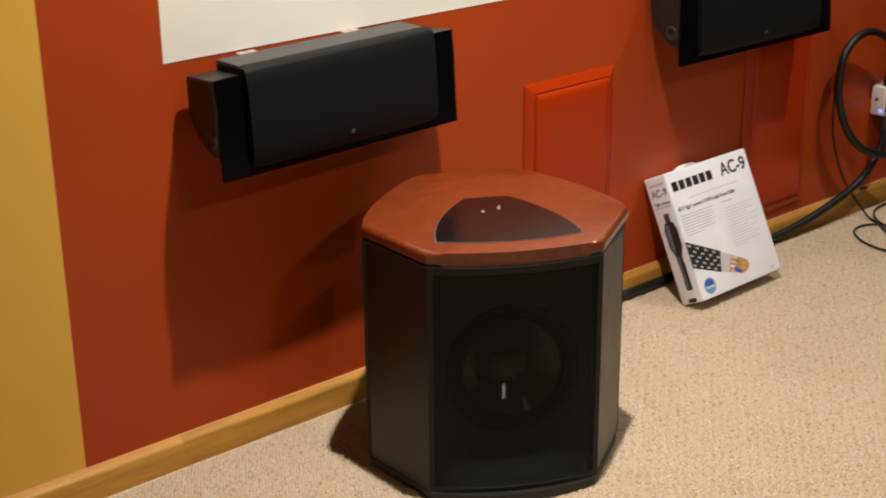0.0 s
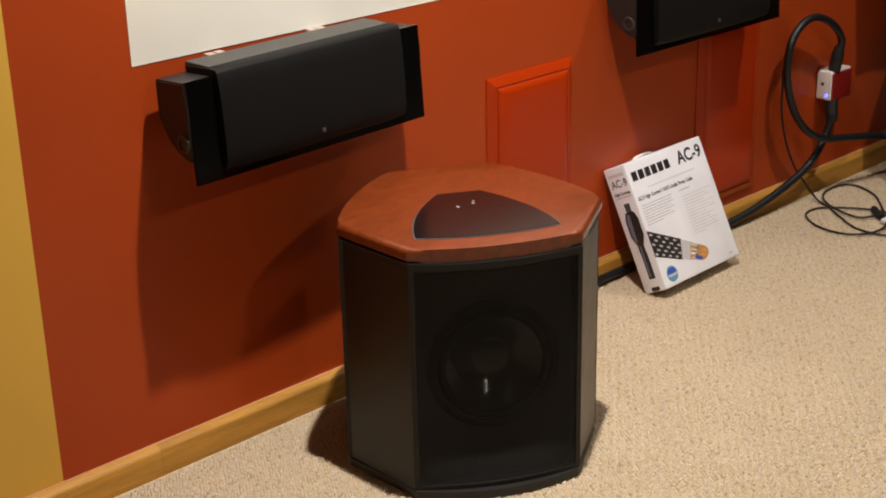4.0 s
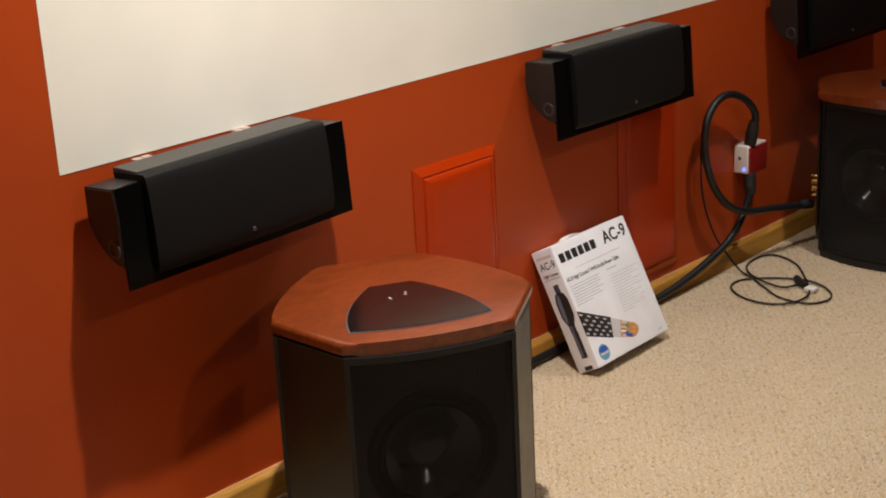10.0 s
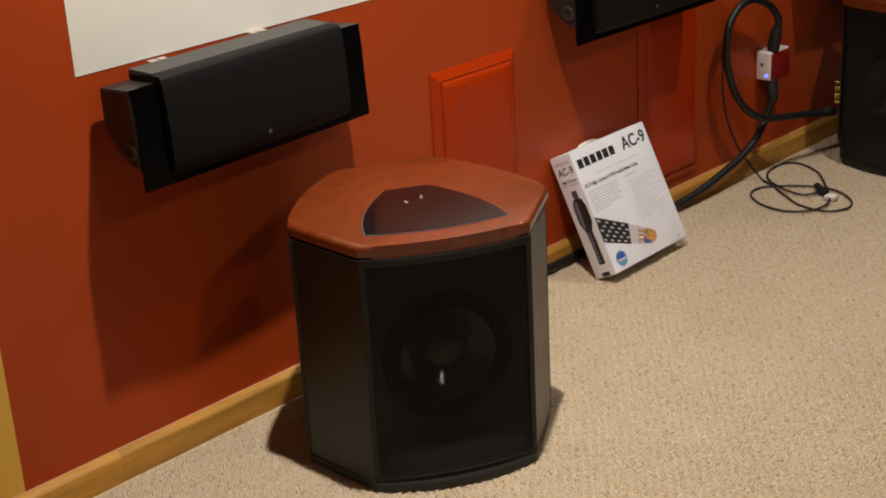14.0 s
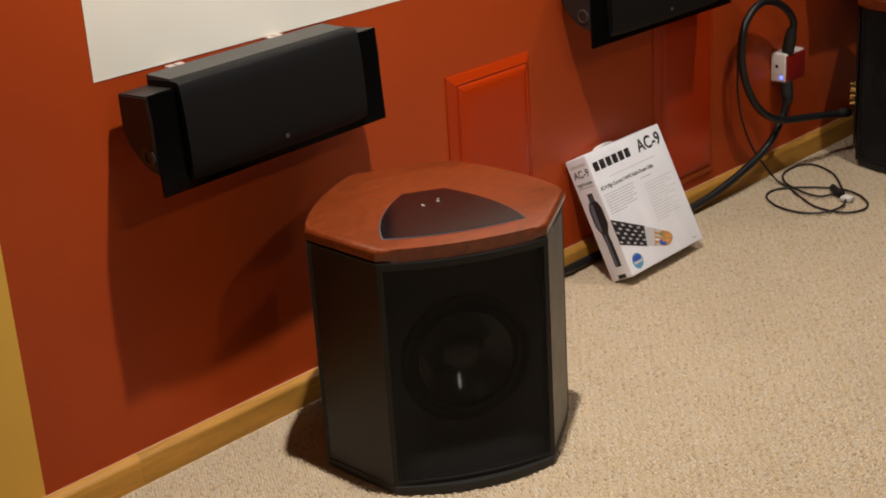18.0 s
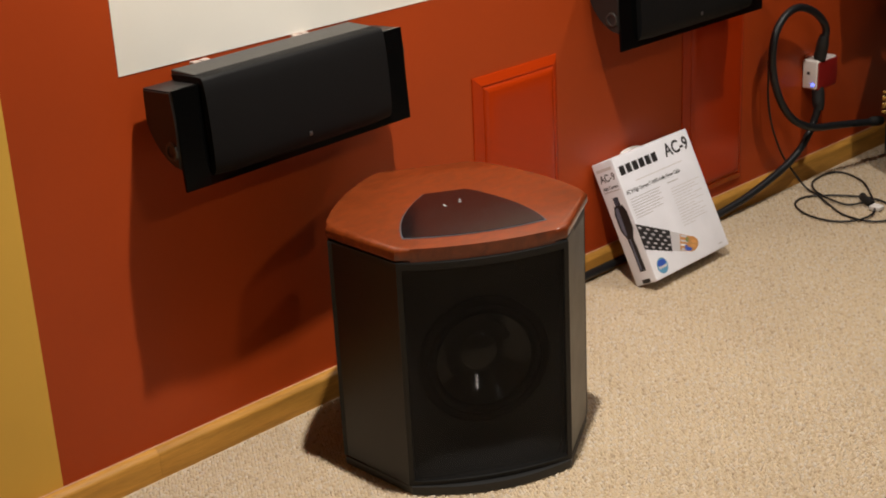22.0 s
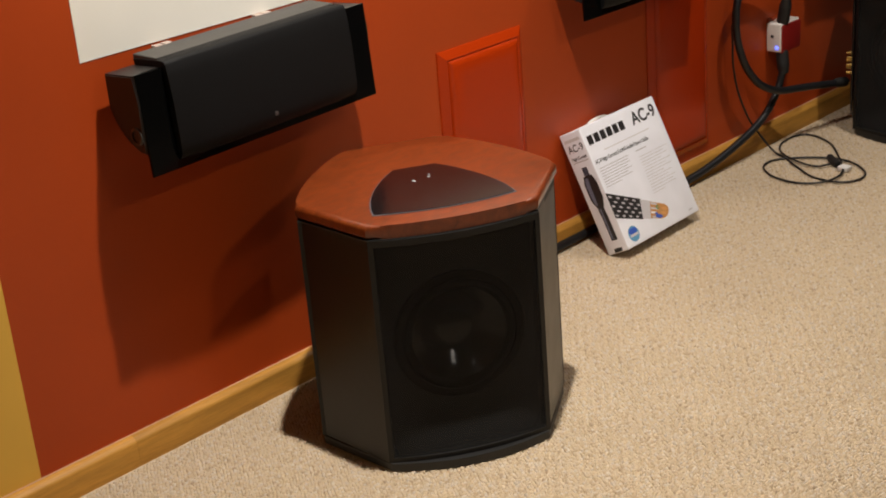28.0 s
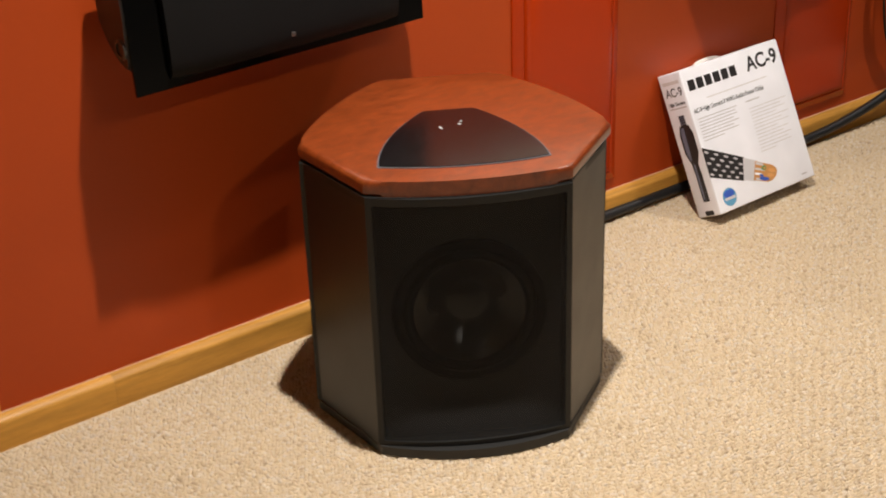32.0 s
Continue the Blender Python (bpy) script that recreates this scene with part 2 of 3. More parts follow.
def box(x0, x1, y0, y1, z0, z1, bevel=0.0, segments=2, bm=None):
    one = bmesh.new()
    bmesh.ops.create_cube(one, size=1.0)
    for v in one.verts:
        v.co = Vector(((x0 + x1) / 2 + v.co.x * (x1 - x0), (y0 + y1) / 2 + v.co.y * (y1 - y0), (z0 + z1) / 2 + v.co.z * (z1 - z0)))
    if bevel:
        bmesh.ops.bevel(one, geom=one.edges[:], offset=bevel, segments=segments, affect="EDGES", profile=0.5)
    return merge(bm, one)


def merge(bm, one):
    if bm is None:
        return one
    me = bpy.data.meshes.new("tmp")
    one.to_mesh(me)
    one.free()
    bm.from_mesh(me)
    bpy.data.meshes.remove(me)
    return bm


def prism(outline, z0, z1, bevel=0.0, segments=3, bm=None):
    """An upright prism over a plan outline; bevel rounds its two rims."""
    one = bmesh.new()
    low = [one.verts.new((x, y, z0)) for x, y in outline]
    high = [one.verts.new((x, y, z1)) for x, y in outline]
    one.faces.new(low[::-1])
    one.faces.new(high)
    n = len(outline)
    for i in range(n):
        one.faces.new((low[i], low[(i + 1) % n], high[(i + 1) % n], high[i]))
    if bevel:
        rims = [e for e in one.edges if abs(e.verts[0].co.z - e.verts[1].co.z) < 1e-6]
        bmesh.ops.bevel(one, geom=rims, offset=bevel, segments=segments, affect="EDGES", profile=0.5)
    return merge(bm, one)


def extrude_x(profile, x0, x1, bm=None):
    """A bar along x with the (y, z) profile."""
    one = bmesh.new()
    a = [one.verts.new((x0, y, z)) for y, z in profile]
    b = [one.verts.new((x1, y, z)) for y, z in profile]
    one.faces.new(a)
    one.faces.new(b[::-1])
    n = len(profile)
    for i in range(n):
        one.faces.new((a[i], b[i], b[(i + 1) % n], a[(i + 1) % n]))
    return merge(bm, one)


def rings(list_of_rings, close_ends=True, bm=None):
    """A skin over a row of closed rings with equal counts."""
    one = bmesh.new()
    rows = [[one.verts.new(p) for p in ring] for ring in list_of_rings]
    for a, b in zip(rows, rows[1:]):
        n = len(a)
        for i in range(n):
            one.faces.new((a[i], a[(i + 1) % n], b[(i + 1) % n], b[i]))
    if close_ends:
        one.faces.new(rows[0][::-1])
        one.faces.new(rows[-1])
    return merge(bm, one)


def smooth_path(points, steps=10):
    """A Catmull-Rom line through the points."""
    p = [Vector(q) for q in points]
    p = [2 * p[0] - p[1]] + p + [2 * p[-1] - p[-2]]
    out = []
    for i in range(1, len(p) - 2):
        a, b, c, d = p[i - 1 : i + 3]
        for k in range(steps):
            t = k / steps
            out.append(0.5 * (2 * b + (c - a) * t + (2 * a - 5 * b + 4 * c - d) * t * t + (3 * b - a - 3 * c + d) * t ** 3))
    return out + [p[-2]]


def tube(points, radius, sides=10, steps=10, bm=None):
    line = smooth_path(points, steps)
    out, up = [], Vector((0.13, 0.21, 0.97))
    for i, q in enumerate(line):
        along = (line[min(i + 1, len(line) - 1)] - line[max(i - 1, 0)]).normalized()
        side = along.cross(up).normalized()
        up = side.cross(along).normalized()
        r = radius(i / (len(line) - 1)) if callable(radius) else radius
        out.append([q + r * (side * math.cos(a) + up * math.sin(a)) for a in (2 * math.pi * k / sides for k in range(sides))])
    return rings(out, True, bm)


def turned(profile, sides=40, bm=None, close=False):
    """A body turned round the z axis from (radius, height) pairs."""
    return rings([[(r * math.cos(2 * math.pi * k / sides), r * math.sin(2 * math.pi * k / sides), h) for k in range(sides)] for r, h in profile], close, bm)


def moved(bm, m):
    bmesh.ops.transform(bm, matrix=m, verts=bm.verts[:])
    return bm


def lettering(text, size, material, name, parent, m, label="", bold=0.0, width=None):
    """Words in the built-in font, as one thin mesh; m puts its left baseline."""
    cu = bpy.data.curves.new("text", "FONT")
    cu.body, cu.size, cu.extrude, cu.offset = text, size, 0.0002, bold
    tmp = bpy.data.objects.new("text", cu)
    scene.collection.objects.link(tmp)
    me = bpy.data.meshes.new_from_object(tmp.evaluated_get(bpy.context.evaluated_depsgraph_get()))
    bpy.data.objects.remove(tmp)
    if width:
        xs = [v.co.x for v in me.vertices]
        me.transform(Matrix.Diagonal((width / max(1e-6, max(xs)), 1, 1, 1)))
    me.materials.clear()
    me.materials.append(material)
    ob = new(name, me)
    ob.parent = parent
    ob.matrix_local = m
    return tagged(ob, label)


# ---- the room ----
X0, X1, Y0 = -2.60, 4.60, -5.00
PAINT_EDGE = -0.249
FLOOR = -0.008
structure("wall_north", box(PAINT_EDGE, X1, 0, 0.12, FLOOR - 0.012, CEILING), M_RED, "orange-red satin painted wall behind the loudspeakers", "wall")
structure("wall_north_yellow", box(X0, PAINT_EDGE, 0, 0.12, FLOOR - 0.012, CEILING), M_YELLOW, "golden yellow painted stretch of wall beside the red one", "wall")
structure("wall_east", box(X1, X1 + 0.12, Y0, 0.12, FLOOR - 0.012, CEILING), M_RED, "plain red wall closing the room", "wall")
structure("wall_west", box(X0 - 0.12, X0, Y0, 0.12, FLOOR - 0.012, CEILING), M_YELLOW, "plain yellow wall closing the room", "wall")
structure("wall_south", box(X0 - 0.12, X1 + 0.12, Y0 - 0.12, Y0, FLOOR - 0.012, CEILING), M_BEIGE, "plain dark brown wall closing the room", "wall")
structure("ceiling", box(X0 - 0.12, X1 + 0.12, Y0 - 0.12, 0.12, CEILING, CEILING + 0.1), M_CEIL, "plain taupe ceiling", "ceiling")
structure("floor", box(X0 - 0.12, X1 + 0.12, Y0 - 0.12, 0.12, -0.13, FLOOR - 0.004), M_CARPET, "beige flecked berber carpet floor", "carpet")

# oak baseboard in lengths butted end to end
BASE_H, BASE_T = 0.057, 0.025
baseboard = thing("baseboard", "honey-coloured oak baseboard along the carpet", "baseboard")
baseboard["kind"] = "structure"
profile = [(0, FLOOR - 0.004), (-BASE_T, FLOOR - 0.004), (-BASE_T, 0.044), (-BASE_T + 0.001, 0.0475), (-BASE_T + 0.0035, 0.0505), (-0.015, 0.0545), (-0.010, 0.0564), (-0.005, BASE_H), (0, BASE_H)]
for a, b in ((X0, -0.0302), (-0.0299, 2.4402), (2.4406, X1)):
    ob = part("board", extrude_x(profile, 0, b - a), M_OAK, baseboard, smooth=30)
    ob.location = (a, 0, 0)

caulk = part("caulk_line", tube([(X0, -0.0035, BASE_H), (-0.8, -0.0035, BASE_H + 0.0004), (0.6, -0.0035, BASE_H), (1.6, -0.0035, BASE_H + 0.0004), (X1, -0.0035, BASE_H)], 0.0014, 6, 6), M_CAULK, baseboard, "thin pale pink line of caulk", 60)

# white projection screen panel
SCREEN_Z, SCREEN_W = 0.8715, 3.46
screen = thing("projection_screen", "large matte white fixed projection screen on the red wall", "screen")
EDGE = 0.004
part("screen_surface", box(0.006 + EDGE, SCREEN_W - EDGE, -0.0010, -0.0002, SCREEN_Z + EDGE, 2.34 - EDGE), M_SCREEN, screen)
for name, x0, x1, z0, z1 in (("bottom_edge", 0.006, SCREEN_W, SCREEN_Z, SCREEN_Z + EDGE), ("top_edge", 0.006, SCREEN_W, 2.34 - EDGE, 2.34),
                             ("side_edge", 0.006, 0.006 + EDGE, SCREEN_Z + EDGE, 2.34 - EDGE), ("side_edge", SCREEN_W - EDGE, SCREEN_W, SCREEN_Z + EDGE, 2.34 - EDGE)):
    part(name, box(x0, x1, -0.0012, -0.0002, z0, z1, 0.0003, 1), M_SCREEN, screen, "folded white edge of the screen")


def raised_panel(x0, x1, z0, z1):
    """A cabinet-style raised panel: a sloped border and a softly rounded field."""
    w, h = x1 - x0, z1 - z0
    ob = thing("wall_panel", "glossy red raised moulded panel set on the red wall", "panel", pose(x0, 0, z0), "raised wall panels")
    ob["kind"] = "structure"
    steps = [(0.0, 0.0), (0.0, 0.003), (0.003, 0.0050), (0.0215, 0.0150), (0.0235, 0.0147), (0.0260, 0.0122)]
    bm = rings([[(d, -y, d), (w - d, -y, d), (w - d, -y, h - d), (d, -y, h - d)] for d, y in steps], True)
    part("border", bm, M_PANEL, ob)
    field = [(0.0262, 0.004), (0.0262, 0.0121)]
    for k in range(1, 10):
        f = math.radians(10 * k)
        field.append((0.0262 + 0.046 * (1 - math.cos(f)), 0.0121 + 0.0125 * math.sin(f)))
    bm = rings([[(d, -y, d), (w - d, -y, d), (w - d, -y, h - d), (d, -y, h - d)] for d, y in field], True)
    part("field", bm, M_PANEL, ob, smooth=20)
    return ob


raised_panel(0.989, 1.302, 0.088, 0.652)
raised_panel(1.846, 2.146, 0.088, 0.652)


# ---- wall loudspeakers ----
def wall_speaker(x, spare=0.0):
    """Built round its middle, z = 0 at the foot of the gloss panel, the wall at y = 0."""
    ob = thing("wall_speaker", "black horizontal wall loudspeaker with bowed cloth grille under the screen", "loudspeaker", pose(x, 0, 0.651), "loudspeakers on the wall")
    half = 0.314
    # rear housing: flat top, belly curved back to the wall
    prof = [(-0.023, 0.197), (-0.116, 0.203), (-0.121, 0.150), (-0.1240, 0.055)]
    for k in range(11):
        a = math.radians(90 * k / 10)
        f = k / 10
        prof.append((-0.121 + 0.098 * (0.7 * math.sin(a) + 0.3 * f), 0.140 - 0.096 * (0.7 * math.cos(a) + 0.3 * (1 - f))))
    bm = extrude_x(prof, -half - 0.004, half + 0.002)
    bmesh.ops.bevel(bm, geom=[e for e in bm.edges if abs(e.verts[0].co.x - e.verts[1].co.x) < 1e-6], offset=0.003, segments=2, affect="EDGES")
    part("housing", bm, M_HOUSING, ob, "satin black curved rear housing", 35)
    # gloss front panel, leaning back a little
    bm = box(-half, half, -0.012, -0.005, -0.003, 0.2045, 0.0012)
    moved(bm, Matrix.Translation((0, -0.1190, 0)) @ Matrix.Rotation(radians(-3.7), 4, "X"))
    part("front_panel", bm, M_GLOSS, ob, "piano-black gloss front panel")
    # cloth grille: a long rounded pad, its ends drawn in
    g = 0.247
    base = [(-0.026, 0.2115), (-0.060, 0.2150), (-0.110, 0.2185), (-0.1240, 0.2182), (-0.1290, 0.2165), (-0.1325, 0.2110), (-0.1375, 0.187), (-0.1420, 0.150), (-0.1450, 0.110), (-0.1470, 0.070), (-0.1475, 0.045), (-0.1455, 0.029), (-0.1405, 0.019), (-0.133, 0.0135), (-0.120, 0.0125)]
    mid = (-0.110, 0.110)
    loops = []
    for s in range(-10, 11):
        u = s / 10
        end = max(0.0, (abs(u) - 0.9) / 0.1)
        pull = 1 - 0.12 * end ** 3 + 0.10 * (1 - u * u)
        xx = (g - 0.030) * u if abs(u) < 0.9 else math.copysign((g - 0.030) * 0.9 + 0.0514 * math.sin(end * math.pi / 2), u)
        loops.append([(xx, mid[0] + (y - mid[0]) * (pull if y < mid[0] else 1), mid[1] + (z - mid[1]) * (1 - 0.02 * end ** 2)) for y, z in base])
    part("grille", rings(loops), M_GRILLE, ob, "matte black bowed cloth grille", 50)
    bm = box(-g + 0.004, g - 0.004, -0.100, -0.022, 0.196, 0.2190, 0.002)
    part("top_cap", bm, M_CAP, ob, "dark grey satin top")
    badge = box(-0.0042, 0.0042, -0.1535, -0.1480, 0.040, 0.0490, 0.0015)
    part("badge", badge, M_SILVER, ob, "small silver badge")
    part("wall_bracket", box(-0.10, 0.10, -0.052, -0.006, 0.10, 0.18, 0.002), M_PLINTH, ob)
    for xx in (-0.186, -0.163, 0.085, 0.108):
        part("mounting_tab", box(xx, xx + 0.019, -0.026, -0.008, 0.2130, 0.2200, 0.001), M_TAB, ob, "pale mounting tab")
    for xx, turn in ((-half - 0.004, -90), (half + 0.002, 90)):
        at = Matrix.Translation((xx, -0.102, 0.080)) @ Matrix.Rotation(radians(turn), 4, "Y")
        ring = part("pivot_ring", moved(turned([(0.0125, 0.0002), (0.0125, 0.0035), (0.0150, 0.0042), (0.0180, 0.0030), (0.0190, 0.0)], 24), at), M_CAP, ob, "round dark grey pivot ring", 40)
        part("pivot_hole", moved(turned([(0.0130, 0.0008), (0.006, 0.0004), (0.001, 0.0004)], 20, None, True), at), M_INK, ring)
    return ob


speaker = wall_speaker(0.354)
speaker.matrix_world = pose(0.356, 0.004, 0.651, 0, -0.35, 1.7)
for x, turn in ((1.732, -0.5), (2.968, 0)):
    copy_thing(speaker, pose(x, 0.001, 0.651, 0, 0, turn))


# ---- subwoofers ----
LONG = (239.7, 359.7, 119.7)
HALF, R, SKEW = 38.6, 0.2855, 0.006


def corner(mid, side, r, inset=0.0, skew=0.0):
    """A plan corner at the end of a bowed face; inset draws the flat beside it inwards."""
    a, n = radians(mid + side * HALF), radians(mid + side * 60)
    w = radians(mid + 90)
    k = skew if side > 0 else 0.0
    return Vector((r * math.cos(a) - inset * math.cos(n) + k * math.cos(w), r * math.sin(a) - inset * math.sin(n) + k * math.sin(w)))


def arc(mid, r, sag, n=12, cut=0.0, inset=0.0, skew=0.0):
    """Plan points of one bowed face, from one corner to the other; cut shortens both ends."""
    a, b = corner(mid, -1, r, inset), corner(mid, 1, r, inset, skew)
    out = Vector((math.cos(radians(mid)), math.sin(radians(mid))))
    along = (b - a).normalized()
    a, b = a + along * cut, b - along * cut
    full = (b - a).length + 2 * cut
    pts = []
    for k in range(n + 1):
        q = a.lerp(b, k / n)
        u = ((q - (a + b) / 2).dot(along)) / (full / 2)
        pts.append(q + out * sag * (1 - u * u))
    return pts


def outline(r, sag, n=12, inset=0.0, skew=0.0):
    return [p for mid in LONG for p in arc(mid, r, sag, n, 0.0, inset, skew)]


def curved_slab(pts, out, t, z0, z1):
    """An upright slab on plan points, t thick inwards."""
    ring = [(p.x, p.y) for p in pts] + [((p - out * t).x, (p - out * t).y) for p in reversed(pts)]
    return prism(ring, z0, z1)


def holed_board(width, z0, z1, zc, r, mid, dist, t=0.010, n=48):
    """An upright board with one round hole, facing along mid."""
    def rim(a):
        c, q = math.cos(a), math.sin(a)
        k = min((width / 2) / max(abs(c), 1e-6), (z1 - zc if q > 0 else zc - z0) / max(abs(q), 1e-6))
        return c * k, zc + q * k
    turn = Matrix.Rotation(radians(mid), 4, "Z")
    loops = []
    for depth, inner in ((t, True), (0, True), (0, False), (t, False)):
        ring = []
        for k in range(n):
            a = 2 * math.pi * k / n
            y, z = (r * math.cos(a), zc + r * math.sin(a)) if inner else rim(a)
            ring.append(turn @ Vector((dist - depth, y, z)))
        loops.append(ring)
    return rings(loops, False)


def subwoofer(m, label):
    ob = thing("subwoofer", label, "subwoofer", m, "subwoofers on the carpet")
    top = 0.54
    bm = prism([(p.x, p.y) for p in outline(R * 1.006, 0.025)], top - 0.028, top, 0.009, 4)
    part("top", bm, M_CHERRY, ob, "polished cherry wood top", 35)
    part("plinth", prism([(p.x, p.y) for p in outline(R * 1.0, 0.038, 12, 0.0085, SKEW)], 0.001, 0.020, 0.002), M_PLINTH, ob)
    part("top_board", prism([(p.x, p.y) for p in outline(R * 0.985, 0.022)], 0.498, 0.512), M_FRAME, ob)
    part("core", prism([(p.x, p.y) for p in outline(R * 0.70, 0.0)], 0.02, 0.498), M_PLINTH, ob)
    for i, mid in enumerate(LONG):
        out = Vector((math.cos(radians(mid)), math.sin(radians(mid))))
        # flat corner panel between this bowed face and the next
        a, b = corner(mid, 1, R * 0.985, 0.0045, SKEW), corner(LONG[(i + 1) % 3], -1, R * 0.985, 0.0010)
        side = (b - a).normalized()
        n2 = Vector((side.y, -side.x))
        q0, q1 = a + side * 0.002, b - side * 0.0006
        bm = prism([(q0.x, q0.y), (q1.x, q1.y), ((q1 - n2 * 0.018).x, (q1 - n2 * 0.018).y), ((q0 - n2 * 0.018).x, (q0 - n2 * 0.018).y)], 0.020, 0.510, 0.0015, 2)
        part("side_panel", bm, M_CHARCOAL, ob, "charcoal satin side panel")
        # frame of the bowed grille: two rails and two stiles
        pts = arc(mid, R * 0.985, 0.028, 16, 0.0, 0.0, SKEW)
        bm = curved_slab(pts, out, 0.014, 0.4965, 0.5105)
        bm = merge(bm, curved_slab(pts, out, 0.014, 0.0205, 0.030))
        for piece in (pts[:2], pts[-2:]):
            p0, p1 = piece
            if piece is not pts[:2] and p1 == pts[-1]:
                p0 = p1.lerp(p0, 0.48)
            if p0 == pts[0]:
                p1 = p0.lerp(p1, 0.48)
            bm = merge(bm, curved_slab([p0, p1], out, 0.014, 0.030, 0.4965))
        part("grille_frame", bm, M_FRAME, ob, "slim dark grille frame")
        # stretched over the bowed frame, the cloth draws in between the rails
        bm, rows = bmesh.new(), []
        flat_line, bowed = arc(mid, R * 0.985, -0.003, 16, 0.0085, 0.0, SKEW), arc(mid, R * 0.985, 0.024, 16, 0.0085, 0.0, SKEW)
        for k in range(61):
            u, row = abs(2 * k / 60 - 1), []
            for j in range(17):
                v = j / 8 - 1
                reach = 0.10 + 0.20 * (1 - v * v)
                s = max(0.0, (u - 1 + reach) / reach)
                p = flat_line[j].lerp(bowed[j], s ** 1.05)
                row.append(bm.verts.new((p.x, p.y, 0.028 + 0.471 * k / 60)))
            rows.append(row)
        for lo, hi in zip(rows, rows[1:]):
            for k in range(16):
                bm.faces.new((lo[k], lo[k + 1], hi[k + 1], hi[k]))
        part("grille_cloth", bm, M_CLOTH, ob, "see-through black grille cloth", 60)
        # flat baffle with the driver in it
        flat = [corner(mid, -1, R * 0.93), corner(mid, 1, R * 0.93)]
        c = (flat[0] + flat[1]) / 2
        d = c.length
        part("baffle", holed_board((flat[1] - flat[0]).length * 0.985, 0.021, 0.4975, 0.275, 0.121, mid, d * 0.985), M_PLINTH, ob)
        place = Matrix.Translation((out.x * (d * 0.985 + 0.0005), out.y * (d * 0.985 + 0.0005), 0.275)) @ Matrix.Rotation(radians(mid), 4, "Z") @ Matrix.Rotation(radians(90), 4, "Y")
        woofer = part("woofer", turned([(0.1389, 0.0), (0.1389, 0.005), (0.1344, 0.007), (0.1221, 0.007), (0.1198, 0.004)], 48), M_BASKET, ob, "round bass driver behind the cloth", 40)
        woofer.matrix_local = place
        part("surround", turned([(0.1210, 0.004), (0.1165, 0.009), (0.1109, 0.0115), (0.1053, 0.009), (0.1008, 0.003)], 48), M_BASKET, woofer, "black rubber surround", 60)
        part("cone", turned([(0.1014, 0.0035), (0.0900, -0.0040), (0.0770, -0.0125), (0.0750, -0.0139), (0.0730, -0.0155), (0.0610, -0.0252), (0.0482, -0.0356)], 64), M_CONE, woofer, "dark glossy cone", 60)
        part("dust_cap", turned([(0.0493, -0.0350), (0.0448, -0.0280), (0.0336, -0.0222), (0.0157, -0.0180), (0.0022, -0.0172)], 40, None, True), M_CONE, woofer, "", 60)
    # smoked control plate let into the top
    def plate(grow):
        f = LONG[0]
        out = Vector((math.cos(radians(f)), math.sin(radians(f))))
        along = Vector((-out.y, out.x))
        p = lambda u, v: along * u + out * v
        front = [p(-0.148 + 0.296 * k / 14, 0.172 + 0.020 * (1 - (k / 7 - 1) ** 2)) for k in range(15)]
        right = [p(0.148 + (0.0475 - 0.148) * k / 10, 0.172 + (-0.070 - 0.172) * k / 10) + along * 0.022 * (1 - (k / 5 - 1) ** 2) for k in range(1, 11)]
        left = [p(-q.dot(along), q.dot(out)) for q in reversed(right)]
        pts = front + right + left
        mid = out * 0.06
        return [tuple(mid + (q - mid) * grow) for q in pts]
    part("plate_rim", prism(plate(1.022), top - 0.002, top + 0.0012, 0.0005, 1), M_RIM, ob, "thin blue-grey rim of the control plate")
    part("control_plate", prism(plate(1.0), top - 0.001, top + 0.0026, 0.0008, 2), M_SMOKED, ob, "smoked glossy control plate")
    f = LONG[0]
    out = Vector((math.cos(radians(f)), math.sin(radians(f))))
    along = Vector((-out.y, out.x))
    # three tiny pale dashes lying on the plate
    for u, v, w, turn in ((-0.024, 0.020, 0.011, 20), (0.012, 0.008, 0.007, 60), (0.016, -0.006, 0.004, 20)):
        q = along * u + out * v
        bm = moved(box(-w / 2, w / 2, -0.0022, 0.0022, 0, 0.0012, 0.0005, 1), Matrix.Translation((q.x, q.y, top + 0.0024)) @ Matrix.Rotation(radians(f + turn), 4, "Z"))
        part("control_mark", bm, M_MARK, ob, "tiny pale mark on the smoked plate")
    # amplifier plate with gold sockets on the corner that faces the wall
    n2 = Vector((math.cos(radians(59.7)), math.sin(radians(59.7))))
    amp = Matrix.Translation((n2.x * 0.266, n2.y * 0.266, 0)) @ Matrix.Rotation(radians(59.7), 4, "Z")
    plate_ob = part("amplifier_plate", moved(box(0, 0.004, -0.085, 0.085, 0.06, 0.47, 0.001), amp), M_PLINTH, ob)
    for k in range(3):
        for s in (-0.03, 0.03):
            bm = moved(turned([(0.006, 0), (0.006, 0.016), (0.004, 0.018), (0.001, 0.018)], 14), amp @ Matrix.Translation((0.004, s, 0.185 + 0.024 * k)) @ Matrix.Rotation(radians(90), 4, "Y"))
            part("socket", bm, M_GOLD, plate_ob, "gold socket", 40)
    for mid in LONG:
        a = radians(mid)
        bm = moved(turned([(0.016, -0.004), (0.018, 0.0), (0.018, 0.004)], 16, None, True), Matrix.Translation((0.2 * math.cos(a), 0.2 * math.sin(a), 0)))
        part("foot", bm, M_RUBBER, ob)
    for child in ob.children:
        if child.name.split(".")[0] not in ("top", "control_plate", "plate_rim", "control_mark"):
            low = child.name.startswith(("plinth", "foot"))
            child.location.x -= 0.010 if low else 0.007
            child.location.y -= 0.011 if low else 0.006
    return ob


